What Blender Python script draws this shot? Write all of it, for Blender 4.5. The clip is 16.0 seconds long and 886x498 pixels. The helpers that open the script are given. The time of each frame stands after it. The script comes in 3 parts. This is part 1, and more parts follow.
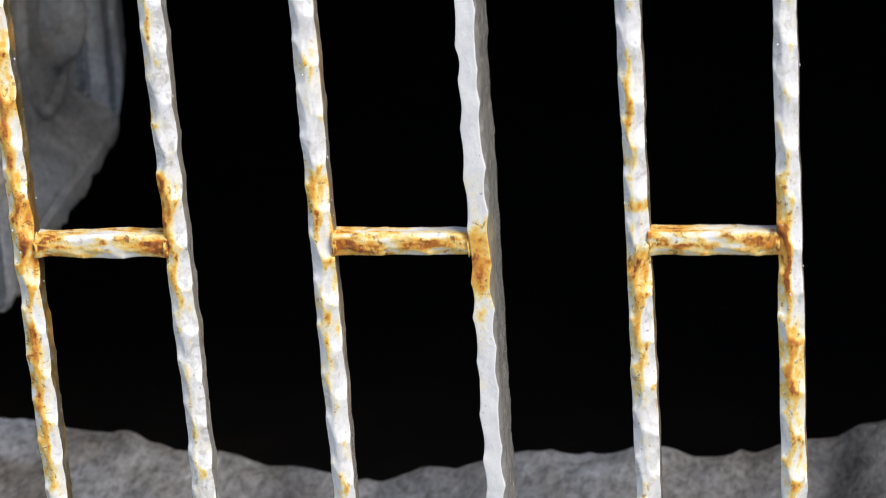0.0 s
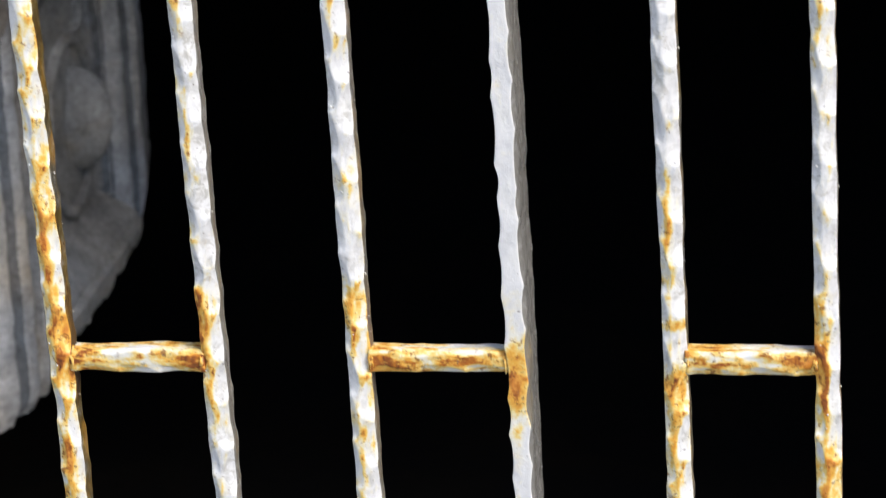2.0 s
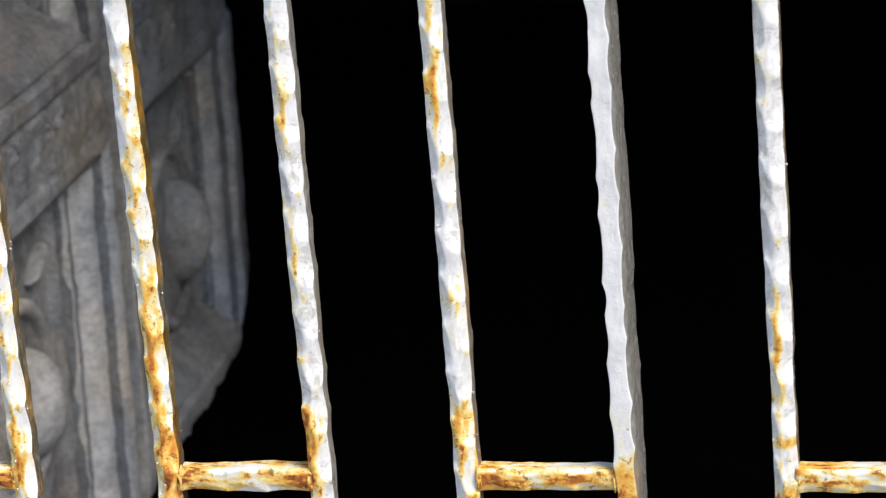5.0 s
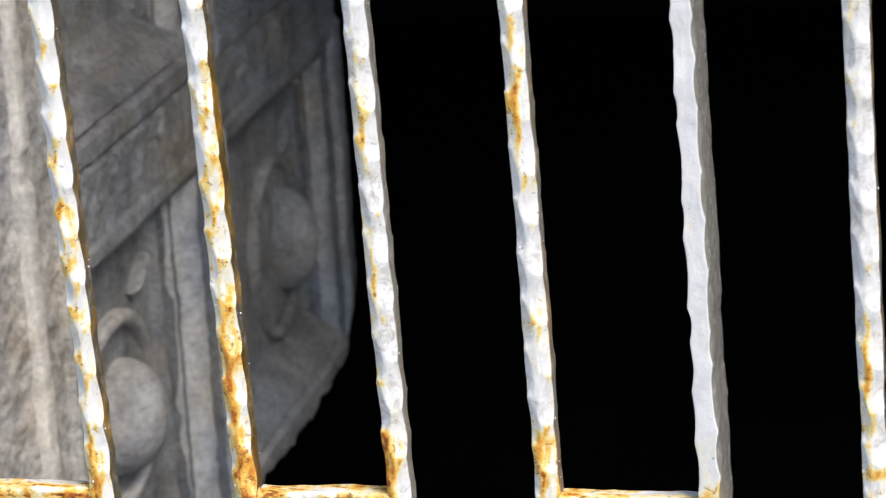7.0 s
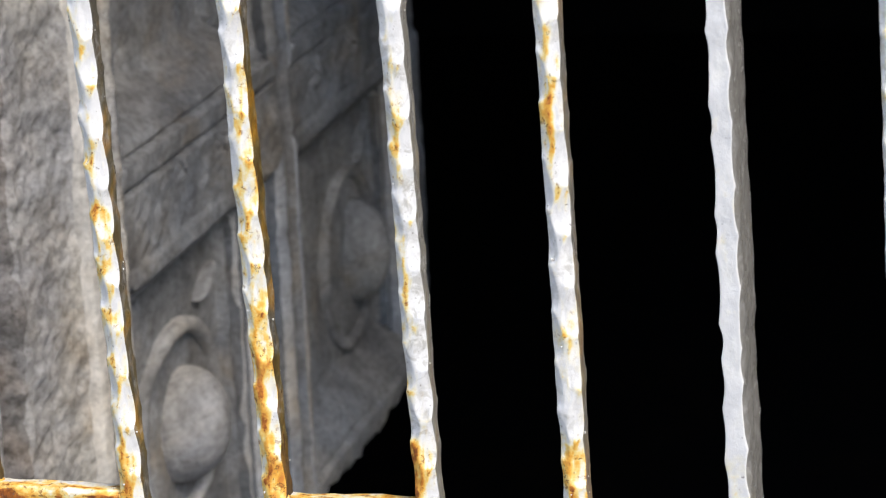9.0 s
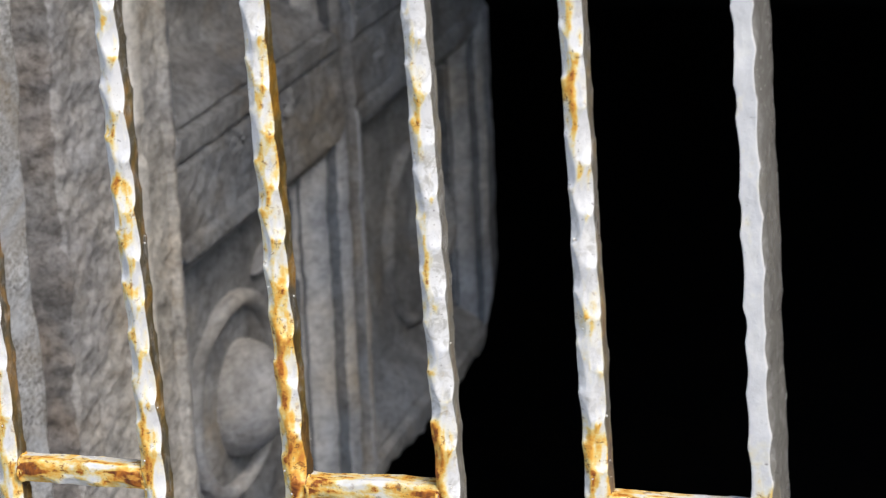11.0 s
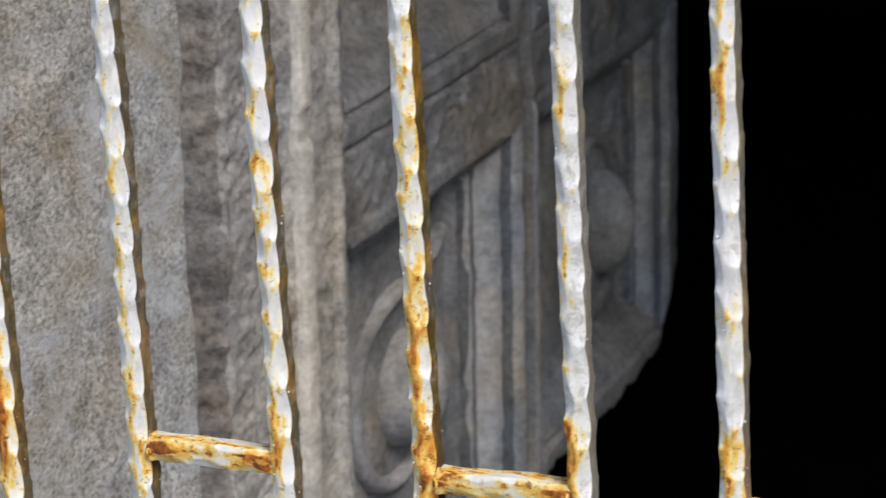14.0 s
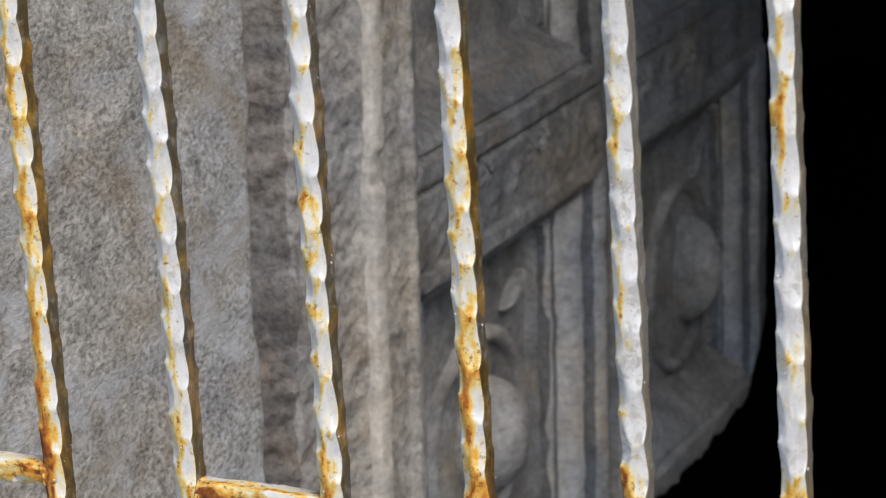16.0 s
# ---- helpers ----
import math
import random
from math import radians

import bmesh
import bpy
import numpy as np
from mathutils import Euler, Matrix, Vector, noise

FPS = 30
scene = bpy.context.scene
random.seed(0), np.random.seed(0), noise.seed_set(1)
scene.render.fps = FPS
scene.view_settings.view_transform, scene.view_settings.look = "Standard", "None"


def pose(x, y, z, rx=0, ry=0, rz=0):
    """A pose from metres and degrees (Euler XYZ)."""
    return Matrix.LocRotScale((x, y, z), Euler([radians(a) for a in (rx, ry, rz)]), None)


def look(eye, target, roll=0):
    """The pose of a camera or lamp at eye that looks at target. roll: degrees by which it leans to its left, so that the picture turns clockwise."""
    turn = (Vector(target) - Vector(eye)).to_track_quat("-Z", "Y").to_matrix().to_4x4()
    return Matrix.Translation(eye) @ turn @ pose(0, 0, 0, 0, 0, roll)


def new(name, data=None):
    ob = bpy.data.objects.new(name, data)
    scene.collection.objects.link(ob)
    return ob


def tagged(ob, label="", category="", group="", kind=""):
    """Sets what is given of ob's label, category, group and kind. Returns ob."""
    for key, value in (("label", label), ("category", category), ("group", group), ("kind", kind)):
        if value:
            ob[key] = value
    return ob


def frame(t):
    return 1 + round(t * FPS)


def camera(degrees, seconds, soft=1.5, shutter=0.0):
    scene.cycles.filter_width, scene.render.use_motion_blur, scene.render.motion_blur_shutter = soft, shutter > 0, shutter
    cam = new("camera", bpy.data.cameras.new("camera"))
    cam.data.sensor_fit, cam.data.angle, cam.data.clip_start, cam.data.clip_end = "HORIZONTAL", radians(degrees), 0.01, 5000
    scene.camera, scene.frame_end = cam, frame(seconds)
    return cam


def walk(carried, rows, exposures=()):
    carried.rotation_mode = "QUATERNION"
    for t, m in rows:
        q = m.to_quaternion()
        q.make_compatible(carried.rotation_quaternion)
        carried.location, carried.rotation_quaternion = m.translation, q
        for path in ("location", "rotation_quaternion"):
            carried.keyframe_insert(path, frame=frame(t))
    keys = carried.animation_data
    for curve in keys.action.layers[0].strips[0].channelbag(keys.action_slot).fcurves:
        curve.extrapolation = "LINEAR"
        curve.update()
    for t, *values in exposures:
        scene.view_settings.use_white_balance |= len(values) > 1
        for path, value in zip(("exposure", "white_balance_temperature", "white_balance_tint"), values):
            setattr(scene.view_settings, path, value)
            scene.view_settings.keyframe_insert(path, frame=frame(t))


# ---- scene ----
# ---- camera ----
cam = camera(19.82, 16.0, soft=1.1, shutter=0.8)
cam.data.dof.use_dof = True
cam.data.dof.focus_distance = 1.47
cam.data.dof.aperture_fstop = 19.0
PATH = [
    (0, (0.5076, -1.2809, 1.4811), (0.1272, 0.5559, 0.7874), -4.08),
    (0.5, (0.5068, -1.2851, 1.4862), (0.1248, 0.5565, 0.8062), -3.68),
    (1, (0.5045, -1.2863, 1.4911), (0.1200, 0.5628, 0.8331), -3.66),
    (1.5, (0.4993, -1.2808, 1.4927), (0.1135, 0.5747, 0.8535), -3.64),
    (2, (0.4937, -1.2806, 1.4956), (0.1046, 0.5790, 0.8708), -3.67),
    (2.5, (0.4872, -1.2820, 1.4986), (0.0840, 0.5818, 0.8956), -3.55),
    (3, (0.4821, -1.2846, 1.5028), (0.0564, 0.5785, 0.9131), -3.71),
    (3.5, (0.4784, -1.2859, 1.5051), (0.0441, 0.5805, 0.9325), -3.95),
    (4, (0.4783, -1.2862, 1.5062), (0.0426, 0.5838, 0.9465), -3.92),
    (4.2, (0.4785, -1.2868, 1.5067), (0.0432, 0.5848, 0.9521), -3.98),
    (6.3, (0.4959, -1.2531, 1.4977), (-0.0190, 0.6050, 0.9660), -5.54),
    (6.5, (0.4944, -1.2516, 1.5001), (-0.0288, 0.6039, 0.9677), -5.38),
    (7, (0.5016, -1.2411, 1.5043), (-0.0550, 0.6044, 0.9707), -4.97),
    (7.5, (0.5107, -1.2354, 1.4997), (-0.0698, 0.6056, 0.9764), -4.82),
    (8, (0.5176, -1.2312, 1.4955), (-0.0812, 0.6062, 0.9802), -4.57),
    (8.5, (0.5249, -1.2272, 1.4952), (-0.0906, 0.6053, 0.9821), -4.41),
    (10.8, (0.5653, -1.1925, 1.4890), (-0.1363, 0.6047, 0.9619), -4.14),
    (11, (0.5661, -1.1872, 1.4883), (-0.1423, 0.6069, 0.9597), -4.17),
    (11.5, (0.5688, -1.1778, 1.4841), (-0.1714, 0.6041, 0.9577), -3.82),
    (12, (0.5740, -1.1694, 1.4827), (-0.1889, 0.6031, 0.9569), -3.11),
    (12.5, (0.5788, -1.1644, 1.4833), (-0.2004, 0.6011, 0.9578), -2.43),
    (13, (0.5802, -1.1557, 1.4808), (-0.2223, 0.5996, 0.9566), -2.22),
    (13.5, (0.5831, -1.1498, 1.4780), (-0.2449, 0.5941, 0.9552), -2.42),
    (14, (0.5828, -1.1411, 1.4725), (-0.2731, 0.5898, 0.9516), -3.02),
    (14.5, (0.5843, -1.1341, 1.4675), (-0.2957, 0.5853, 0.9486), -3.35),
    (15, (0.5852, -1.1196, 1.4642), (-0.3117, 0.5912, 0.9458), -3.52),
    (15.5, (0.5857, -1.1018, 1.4590), (-0.3319, 0.6065, 0.9694), -3.43),
    (16, (0.5895, -1.0932, 1.4535), (-0.3446, 0.6100, 0.9775), -3.52),
]
walk(cam, [(t, look(eye, target, roll)) for t, eye, target, roll in PATH],
     exposures=[(0, 0.34), (3.5, 0.48), (8, 0.48), (11, 0.26), (14.5, 0.06), (16, -0.04)])

# ---- world, sun, exposure ----
SUN_AZ, SUN_EL = radians(120), radians(48)      # clockwise from +y
world = bpy.data.worlds.new("sky")
scene.world = world
world.use_nodes = True
wn, wl = world.node_tree.nodes, world.node_tree.links
wn.clear()
sky = wn.new("ShaderNodeTexSky")
sky.sky_type = "NISHITA"
sky.sun_disc = False
sky.sun_elevation, sky.sun_rotation = SUN_EL, SUN_AZ
back = wn.new("ShaderNodeBackground")
back.inputs["Strength"].default_value = 0.15
wout = wn.new("ShaderNodeOutputWorld")
wl.new(sky.outputs[0], back.inputs[0])
wl.new(back.outputs[0], wout.inputs[0])
sun = new("sun", bpy.data.lights.new("sun", "SUN"))
sun.data.energy, sun.data.angle, sun.data.color = 3.4, radians(24), (1.0, 0.94, 0.87)
to_sun = Vector((math.sin(SUN_AZ) * math.cos(SUN_EL), math.cos(SUN_AZ) * math.cos(SUN_EL), math.sin(SUN_EL)))
sun.matrix_world = look(to_sun * 20, (0, 0, 0))


# ---- materials ----
def material(name, rough=0.8):
    m = bpy.data.materials.new(name)
    m.use_nodes = True
    nodes, links = m.node_tree.nodes, m.node_tree.links
    bsdf = nodes["Principled BSDF"]
    bsdf.inputs["Roughness"].default_value = rough
    return m, nodes, links, bsdf


def noise_node(nodes, links, vec, scale, detail=6.0, rough=0.6, distort=0.0):
    n = nodes.new("ShaderNodeTexNoise")
    n.inputs["Scale"].default_value = scale
    n.inputs["Detail"].default_value = detail
    n.inputs["Roughness"].default_value = rough
    n.inputs["Distortion"].default_value = distort
    links.new(vec, n.inputs["Vector"])
    return n.outputs["Fac"]


def ramp(nodes, links, fac, stops):
    r = nodes.new("ShaderNodeValToRGB")
    while len(r.color_ramp.elements) < len(stops):
        r.color_ramp.elements.new(0.5)
    for e, (p, c) in zip(r.color_ramp.elements, stops):
        e.position = p
        e.color = (*c, 1) if len(c) == 3 else c
    links.new(fac, r.inputs["Fac"])
    return r.outputs["Color"]


def mix(nodes, links, fac, a, b, mode="MIX"):
    n = nodes.new("ShaderNodeMix")
    n.data_type, n.blend_type = "RGBA", mode
    if isinstance(fac, float):
        n.inputs[0].default_value = fac
    else:
        links.new(fac, n.inputs[0])
    for sock, v in ((n.inputs[6], a), (n.inputs[7], b)):
        if isinstance(v, tuple):
            sock.default_value = (*v, 1)
        else:
            links.new(v, sock)
    return n.outputs[2]


def maths(nodes, links, op, a, b=None, clamp=False):
    n = nodes.new("ShaderNodeMath")
    n.operation, n.use_clamp = op, clamp
    for sock, v in ((n.inputs[0], a), (n.inputs[1], b)):
        if v is None:
            continue
        if isinstance(v, (int, float)):
            sock.default_value = v
        else:
            links.new(v, sock)
    return n.outputs[0]


def bump(nodes, links, bsdf, fac, strength, distance, before=None):
    n = nodes.new("ShaderNodeBump")
    n.inputs["Strength"].default_value = strength
    n.inputs["Distance"].default_value = distance
    links.new(fac, n.inputs["Height"])
    if before is not None:
        links.new(before, n.inputs["Normal"])
    links.new(n.outputs["Normal"], bsdf.inputs["Normal"])
    return n.outputs["Normal"]


def stone_material(name, pale, mid, dark, brown, blue, grain=1.0, streak=1.0, rough=0.85, along=1.0, tooled=0.0):
    """Weathered marble or limestone: broad stains, rain streaks, fine grain and pits."""
    m, nodes, links, bsdf = material(name, rough)
    lay = nodes.new("ShaderNodeMapping")
    lay.inputs["Scale"].default_value = (1, along, 1)
    links.new(nodes.new("ShaderNodeNewGeometry").outputs["Position"], lay.inputs["Vector"])
    pos = lay.outputs[0]
    big = noise_node(nodes, links, pos, 5.5, 5, 0.6, 0.4)
    base = ramp(nodes, links, big, [(0.3, dark), (0.5, mid), (0.72, pale)])
    tint = noise_node(nodes, links, pos, 9.0, 4, 0.6, 0.8)
    base = mix(nodes, links, ramp(nodes, links, tint, [(0.48, (0, 0, 0)), (0.72, (0.8, 0.8, 0.8))]), base, brown)
    tint2 = noise_node(nodes, links, pos, 4.3, 4, 0.55, 0.3)
    base = mix(nodes, links, ramp(nodes, links, tint2, [(0.44, (0, 0, 0)), (0.66, (0.8, 0.8, 0.8))]), base, blue)
    sc = nodes.new("ShaderNodeMapping")
    sc.inputs["Scale"].default_value = (26, 26, 3.2)
    links.new(pos, sc.inputs["Vector"])
    run = noise_node(nodes, links, sc.outputs[0], 1.0, 5, 0.6, 0.3)
    base = mix(nodes, links, min(1.0, 0.5 * streak), base, ramp(nodes, links, run, [(0.34, (0.40, 0.385, 0.375)), (0.5, (0.80, 0.79, 0.78)), (0.66, (1.15, 1.12, 1.08))]), "MULTIPLY")
    mott = noise_node(nodes, links, pos, 24, 4, 0.65, 0.3)
    base = mix(nodes, links, 0.7, base, ramp(nodes, links, mott, [(0.34, (0.66, 0.66, 0.67)), (0.52, (1, 1, 1)), (0.68, (1.25, 1.25, 1.27))]), "MULTIPLY")
    fine = noise_node(nodes, links, pos, 160, 5, 0.7)
    base = mix(nodes, links, min(1.0, 0.8 * grain), base, ramp(nodes, links, fine, [(0.34, (0.52, 0.51, 0.50)), (0.5, (0.97, 0.97, 0.97)), (0.66, (1.28, 1.28, 1.28))]), "MULTIPLY")
    pits = noise_node(nodes, links, pos, 60, 4, 0.65, 0.5)
    base = mix(nodes, links, min(1.0, 0.7 * grain), base, ramp(nodes, links, pits, [(0.30, (0.62, 0.61, 0.60)), (0.5, (1, 1, 1)), (0.68, (1.15, 1.15, 1.17))]), "MULTIPLY")
    before = None
    if tooled:
        # dressed face: close-set grains, dark open pores and fine rows left by a toothed chisel
        dots = noise_node(nodes, links, pos, 280, 3, 0.6, 0.2)
        where = noise_node(nodes, links, pos, 11, 4, 0.6, 0.5)
        base = mix(nodes, links, tooled, base, ramp(nodes, links, dots, [(0.36, (0.54, 0.52, 0.49)), (0.48, (0.96, 0.96, 0.95)), (0.63, (1.32, 1.32, 1.34))]), "MULTIPLY")
        bloom = noise_node(nodes, links, pos, 14, 6, 0.62, 0.7)
        base = mix(nodes, links, ramp(nodes, links, bloom, [(0.50, (0, 0, 0)), (0.64, (0.75, 0.75, 0.75))]), base, (0.66, 0.68, 0.72))
        earthy = noise_node(nodes, links, pos, 8, 6, 0.65, 1.0)
        base = mix(nodes, links, ramp(nodes, links, earthy, [(0.48, (0, 0, 0)), (0.64, (0.65, 0.65, 0.65))]), base, (0.36, 0.29, 0.20))
        pores = ramp(nodes, links, noise_node(nodes, links, pos, 230, 3, 0.6, 0.8), [(0.33, (1, 1, 1)), (0.39, (0, 0, 0))])
        pores = maths(nodes, links, "MULTIPLY", pores, ramp(nodes, links, where, [(0.42, (0, 0, 0)), (0.6, (1, 1, 1))]))
        base = mix(nodes, links, maths(nodes, links, "MULTIPLY", pores, 0.4), base, (0.13, 0.12, 0.11))
        rows = nodes.new("ShaderNodeTexWave")
        rows.bands_direction = "Z"
        rows.inputs["Scale"].default_value = 55
        rows.inputs["Distortion"].default_value = 9
        rows.inputs["Detail"].default_value = 4
        rows.inputs["Detail Scale"].default_value = 2.5
        links.new(pos, rows.inputs["Vector"])
        before = bump(nodes, links, bsdf, rows.outputs["Fac"], 0.12 * tooled, 0.0012)
        before = bump(nodes, links, bsdf, dots, 0.7 * tooled, 0.0022, before)
    links.new(base, bsdf.inputs["Base Color"])
    b1 = bump(nodes, links, bsdf, pits, 0.6 * grain, 0.004, before)
    bump(nodes, links, bsdf, fine, 0.6 * grain, 0.0015, b1)
    bsdf.inputs["Specular IOR Level"].default_value = 0.25
    return m


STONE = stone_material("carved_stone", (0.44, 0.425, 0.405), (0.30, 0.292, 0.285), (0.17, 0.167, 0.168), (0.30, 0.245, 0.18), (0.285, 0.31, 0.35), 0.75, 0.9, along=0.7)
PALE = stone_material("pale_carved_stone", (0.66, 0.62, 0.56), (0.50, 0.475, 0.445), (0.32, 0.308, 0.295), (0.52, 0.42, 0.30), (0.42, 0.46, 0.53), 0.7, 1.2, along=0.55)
SLAB = stone_material("slab_stone", (0.64, 0.62, 0.59), (0.51, 0.49, 0.465), (0.36, 0.345, 0.325), (0.42, 0.34, 0.25), (0.52, 0.55, 0.60), 0.7, 0.05, along=0.72, tooled=0.9)
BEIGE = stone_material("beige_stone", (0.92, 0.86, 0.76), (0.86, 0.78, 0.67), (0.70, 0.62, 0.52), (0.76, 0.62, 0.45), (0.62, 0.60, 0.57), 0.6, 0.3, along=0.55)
BROKEN = stone_material("broken_stone", (0.66, 0.62, 0.56), (0.52, 0.485, 0.435), (0.33, 0.305, 0.27), (0.43, 0.32, 0.20), (0.40, 0.40, 0.42), 1.0, 0.3, along=0.7)
# Brown broken stone, darkened so the recess's shade is in its colour.
BREAK_SHADED = stone_material("shaded_break_stone", (0.44, 0.39, 0.33), (0.27, 0.24, 0.205), (0.12, 0.105, 0.09), (0.36, 0.23, 0.12), (0.26, 0.26, 0.27), 1.3, 0.5, along=0.7)
# Darker copy of the carved stone: puts shade into the grooves' colour.
GROOVE_SHADE = stone_material("groove_shade_stone", (0.30, 0.295, 0.29), (0.185, 0.182, 0.18), (0.09, 0.089, 0.09), (0.19, 0.15, 0.11), (0.17, 0.20, 0.24), 0.8, 0.8, along=0.55)
ROCK = stone_material("rough_rock", (0.34, 0.337, 0.338), (0.19, 0.188, 0.19), (0.08, 0.08, 0.085), (0.20, 0.175, 0.15), (0.25, 0.29, 0.36), 1.5, 0.05, along=0.5)
# Near-black rock: the unlit chamber's darkness is put into the colour.
CHAMBER_SHADE = stone_material("chamber_shade_rock", (0.016, 0.012, 0.008), (0.006, 0.005, 0.004), (0.003, 0.003, 0.003), (0.017, 0.011, 0.006), (0.004, 0.004, 0.005), 0.8, 0.3)
EARTH = stone_material("dry_earth", (0.34, 0.31, 0.27), (0.25, 0.23, 0.20), (0.16, 0.15, 0.13), (0.28, 0.22, 0.16), (0.22, 0.22, 0.22), 1.0, 0.0)


def paint_material():
    """Chipped glossy white paint; the mesh carries where rust (x), ochre bleed (y) and grime (z) have come through."""
    m, nodes, links, bsdf = material("rusty_white_paint", 0.3)
    pos = nodes.new("ShaderNodeNewGeometry").outputs["Position"]
    wear = nodes.new("ShaderNodeAttribute")
    wear.attribute_name = "wear"
    sep = nodes.new("ShaderNodeSeparateXYZ")
    links.new(wear.outputs["Vector"], sep.inputs[0])
    fine = noise_node(nodes, links, pos, 330, 5, 0.65, 0.6)
    mid = noise_node(nodes, links, pos, 120, 5, 0.65, 0.8)
    soft = noise_node(nodes, links, pos, 45, 4, 0.6, 0.4)
    white = ramp(nodes, links, soft, [(0.3, (0.64, 0.63, 0.635)), (0.52, (0.735, 0.72, 0.715)), (0.7, (0.79, 0.77, 0.735))])
    grime = maths(nodes, links, "MULTIPLY", sep.outputs["Z"], ramp(nodes, links, mid, [(0.46, (0, 0, 0)), (0.6, (1, 1, 1))]), True)
    col = mix(nodes, links, grime, white, (0.36, 0.34, 0.30))
    # the +x flank: darkened in colour by its normal, grey to brown with ochre
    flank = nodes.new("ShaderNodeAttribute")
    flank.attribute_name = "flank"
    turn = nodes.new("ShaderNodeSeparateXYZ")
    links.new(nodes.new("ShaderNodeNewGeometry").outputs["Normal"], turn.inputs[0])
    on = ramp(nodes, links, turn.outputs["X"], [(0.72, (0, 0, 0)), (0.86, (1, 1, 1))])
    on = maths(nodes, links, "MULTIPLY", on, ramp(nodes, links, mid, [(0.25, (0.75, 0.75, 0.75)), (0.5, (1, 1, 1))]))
    flank_tone = mix(nodes, links, flank.outputs["Fac"], (0.15, 0.143, 0.13), ramp(nodes, links, soft, [(0.35, (0.025, 0.02, 0.010)), (0.5, (0.05, 0.034, 0.010)), (0.66, (0.22, 0.11, 0.012))]))
    edge = maths(nodes, links, "ADD", sep.outputs["Y"], maths(nodes, links, "MULTIPLY", maths(nodes, links, "SUBTRACT", mid, 0.5), 0.65))
    bleed = ramp(nodes, links, edge, [(0.04, (0, 0, 0)), (0.26, (0.42, 0.42, 0.42)), (0.46, (0.95, 0.95, 0.95))])
    worn = maths(nodes, links, "ADD", edge, maths(nodes, links, "MULTIPLY", maths(nodes, links, "SUBTRACT", fine, 0.5), 0.8))
    ochre = ramp(nodes, links, worn, [(0.24, (0.83, 0.76, 0.54)), (0.46, (0.81, 0.60, 0.19)), (0.68, (0.77, 0.38, 0.026)), (0.95, (0.60, 0.20, 0.008))])
    col = mix(nodes, links, bleed, col, ochre)
    hard = maths(nodes, links, "ADD", sep.outputs["X"], maths(nodes, links, "MULTIPLY", maths(nodes, links, "SUBTRACT", fine, 0.5), 0.7))
    rust = ramp(nodes, links, hard, [(0.44, (0, 0, 0)), (0.58, (1, 1, 1))])
    brown = ramp(nodes, links, mid, [(0.34, (0.10, 0.026, 0.006)), (0.5, (0.34, 0.095, 0.010)), (0.66, (0.60, 0.21, 0.015))])
    col = mix(nodes, links, rust, col, brown)
    dots = ramp(nodes, links, noise_node(nodes, links, pos, 210, 4, 0.7, 0.5), [(0.58, (0, 0, 0)), (0.63, (1, 1, 1))])
    col = mix(nodes, links, maths(nodes, links, "MULTIPLY", dots, maths(nodes, links, "MULTIPLY", bleed, 0.85)), col, (0.20, 0.06, 0.012))
    col = mix(nodes, links, maths(nodes, links, "MULTIPLY", on, 0.94), col, flank_tone)
    specks = ramp(nodes, links, noise_node(nodes, links, pos, 420, 2, 0.5), [(0.68, (0, 0, 0)), (0.74, (1, 1, 1))])
    col = mix(nodes, links, maths(nodes, links, "MULTIPLY", specks, 0.6), col, (0.14, 0.11, 0.09))
    links.new(col, bsdf.inputs["Base Color"])
    links.new(ramp(nodes, links, maths(nodes, links, "ADD", rust, maths(nodes, links, "MULTIPLY", bleed, 0.35)), [(0.0, (0.27, 0.27, 0.27)), (1.0, (0.72, 0.72, 0.72))]), bsdf.inputs["Roughness"])
    b1 = bump(nodes, links, bsdf, soft, 0.12, 0.003)
    b2 = bump(nodes, links, bsdf, mid, 0.12, 0.0012, b1)
    b3 = bump(nodes, links, bsdf, hard, 0.4, 0.0007, b2)
    bump(nodes, links, bsdf, noise_node(nodes, links, pos, 700, 3, 0.6), 0.12, 0.0004, b3)
    return m


PAINT = paint_material()


# ---- mesh helpers ----
def part(name, bm, mat, parent, label=""):
    me = bpy.data.meshes.new(name)
    bm.to_mesh(me)
    bm.free()
    me.materials.append(mat)
    ob = new(name, me)
    ob.parent = parent
    return tagged(ob, label) if label else ob


def mesh_part(name, verts, faces, mat, parent, label="", angle=None, wear=None, flank=0.0):
    me = bpy.data.meshes.new(name)
    me.from_pydata(verts, [], faces)
    me.polygons.foreach_set("use_smooth", [True] * len(me.polygons))
    if angle:
        me.set_sharp_from_angle(angle=radians(angle))
    if wear is not None:
        at = me.attributes.new("wear", "FLOAT_VECTOR", "POINT")
        at.data.foreach_set("vector", np.asarray(wear, dtype=np.float32).ravel())
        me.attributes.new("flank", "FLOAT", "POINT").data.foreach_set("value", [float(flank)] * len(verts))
    me.materials.append(mat)
    ob = new(name, me)
    ob.parent = parent
    return tagged(ob, label) if label else ob


def vnoise(x, y, seed):
    """Smooth 2D value noise in -1..1 on arrays."""
    tab = np.random.RandomState(seed).rand(256, 256) * 2 - 1
    xi, yi = np.floor(x).astype(int), np.floor(y).astype(int)
    fx, fy = x - xi, y - yi
    fx, fy = fx * fx * (3 - 2 * fx), fy * fy * (3 - 2 * fy)
    a, b = tab[xi % 256, yi % 256], tab[(xi + 1) % 256, yi % 256]
    c, d = tab[xi % 256, (yi + 1) % 256], tab[(xi + 1) % 256, (yi + 1) % 256]
    return (a * (1 - fx) + b * fx) * (1 - fy) + (c * (1 - fx) + d * fx) * fy


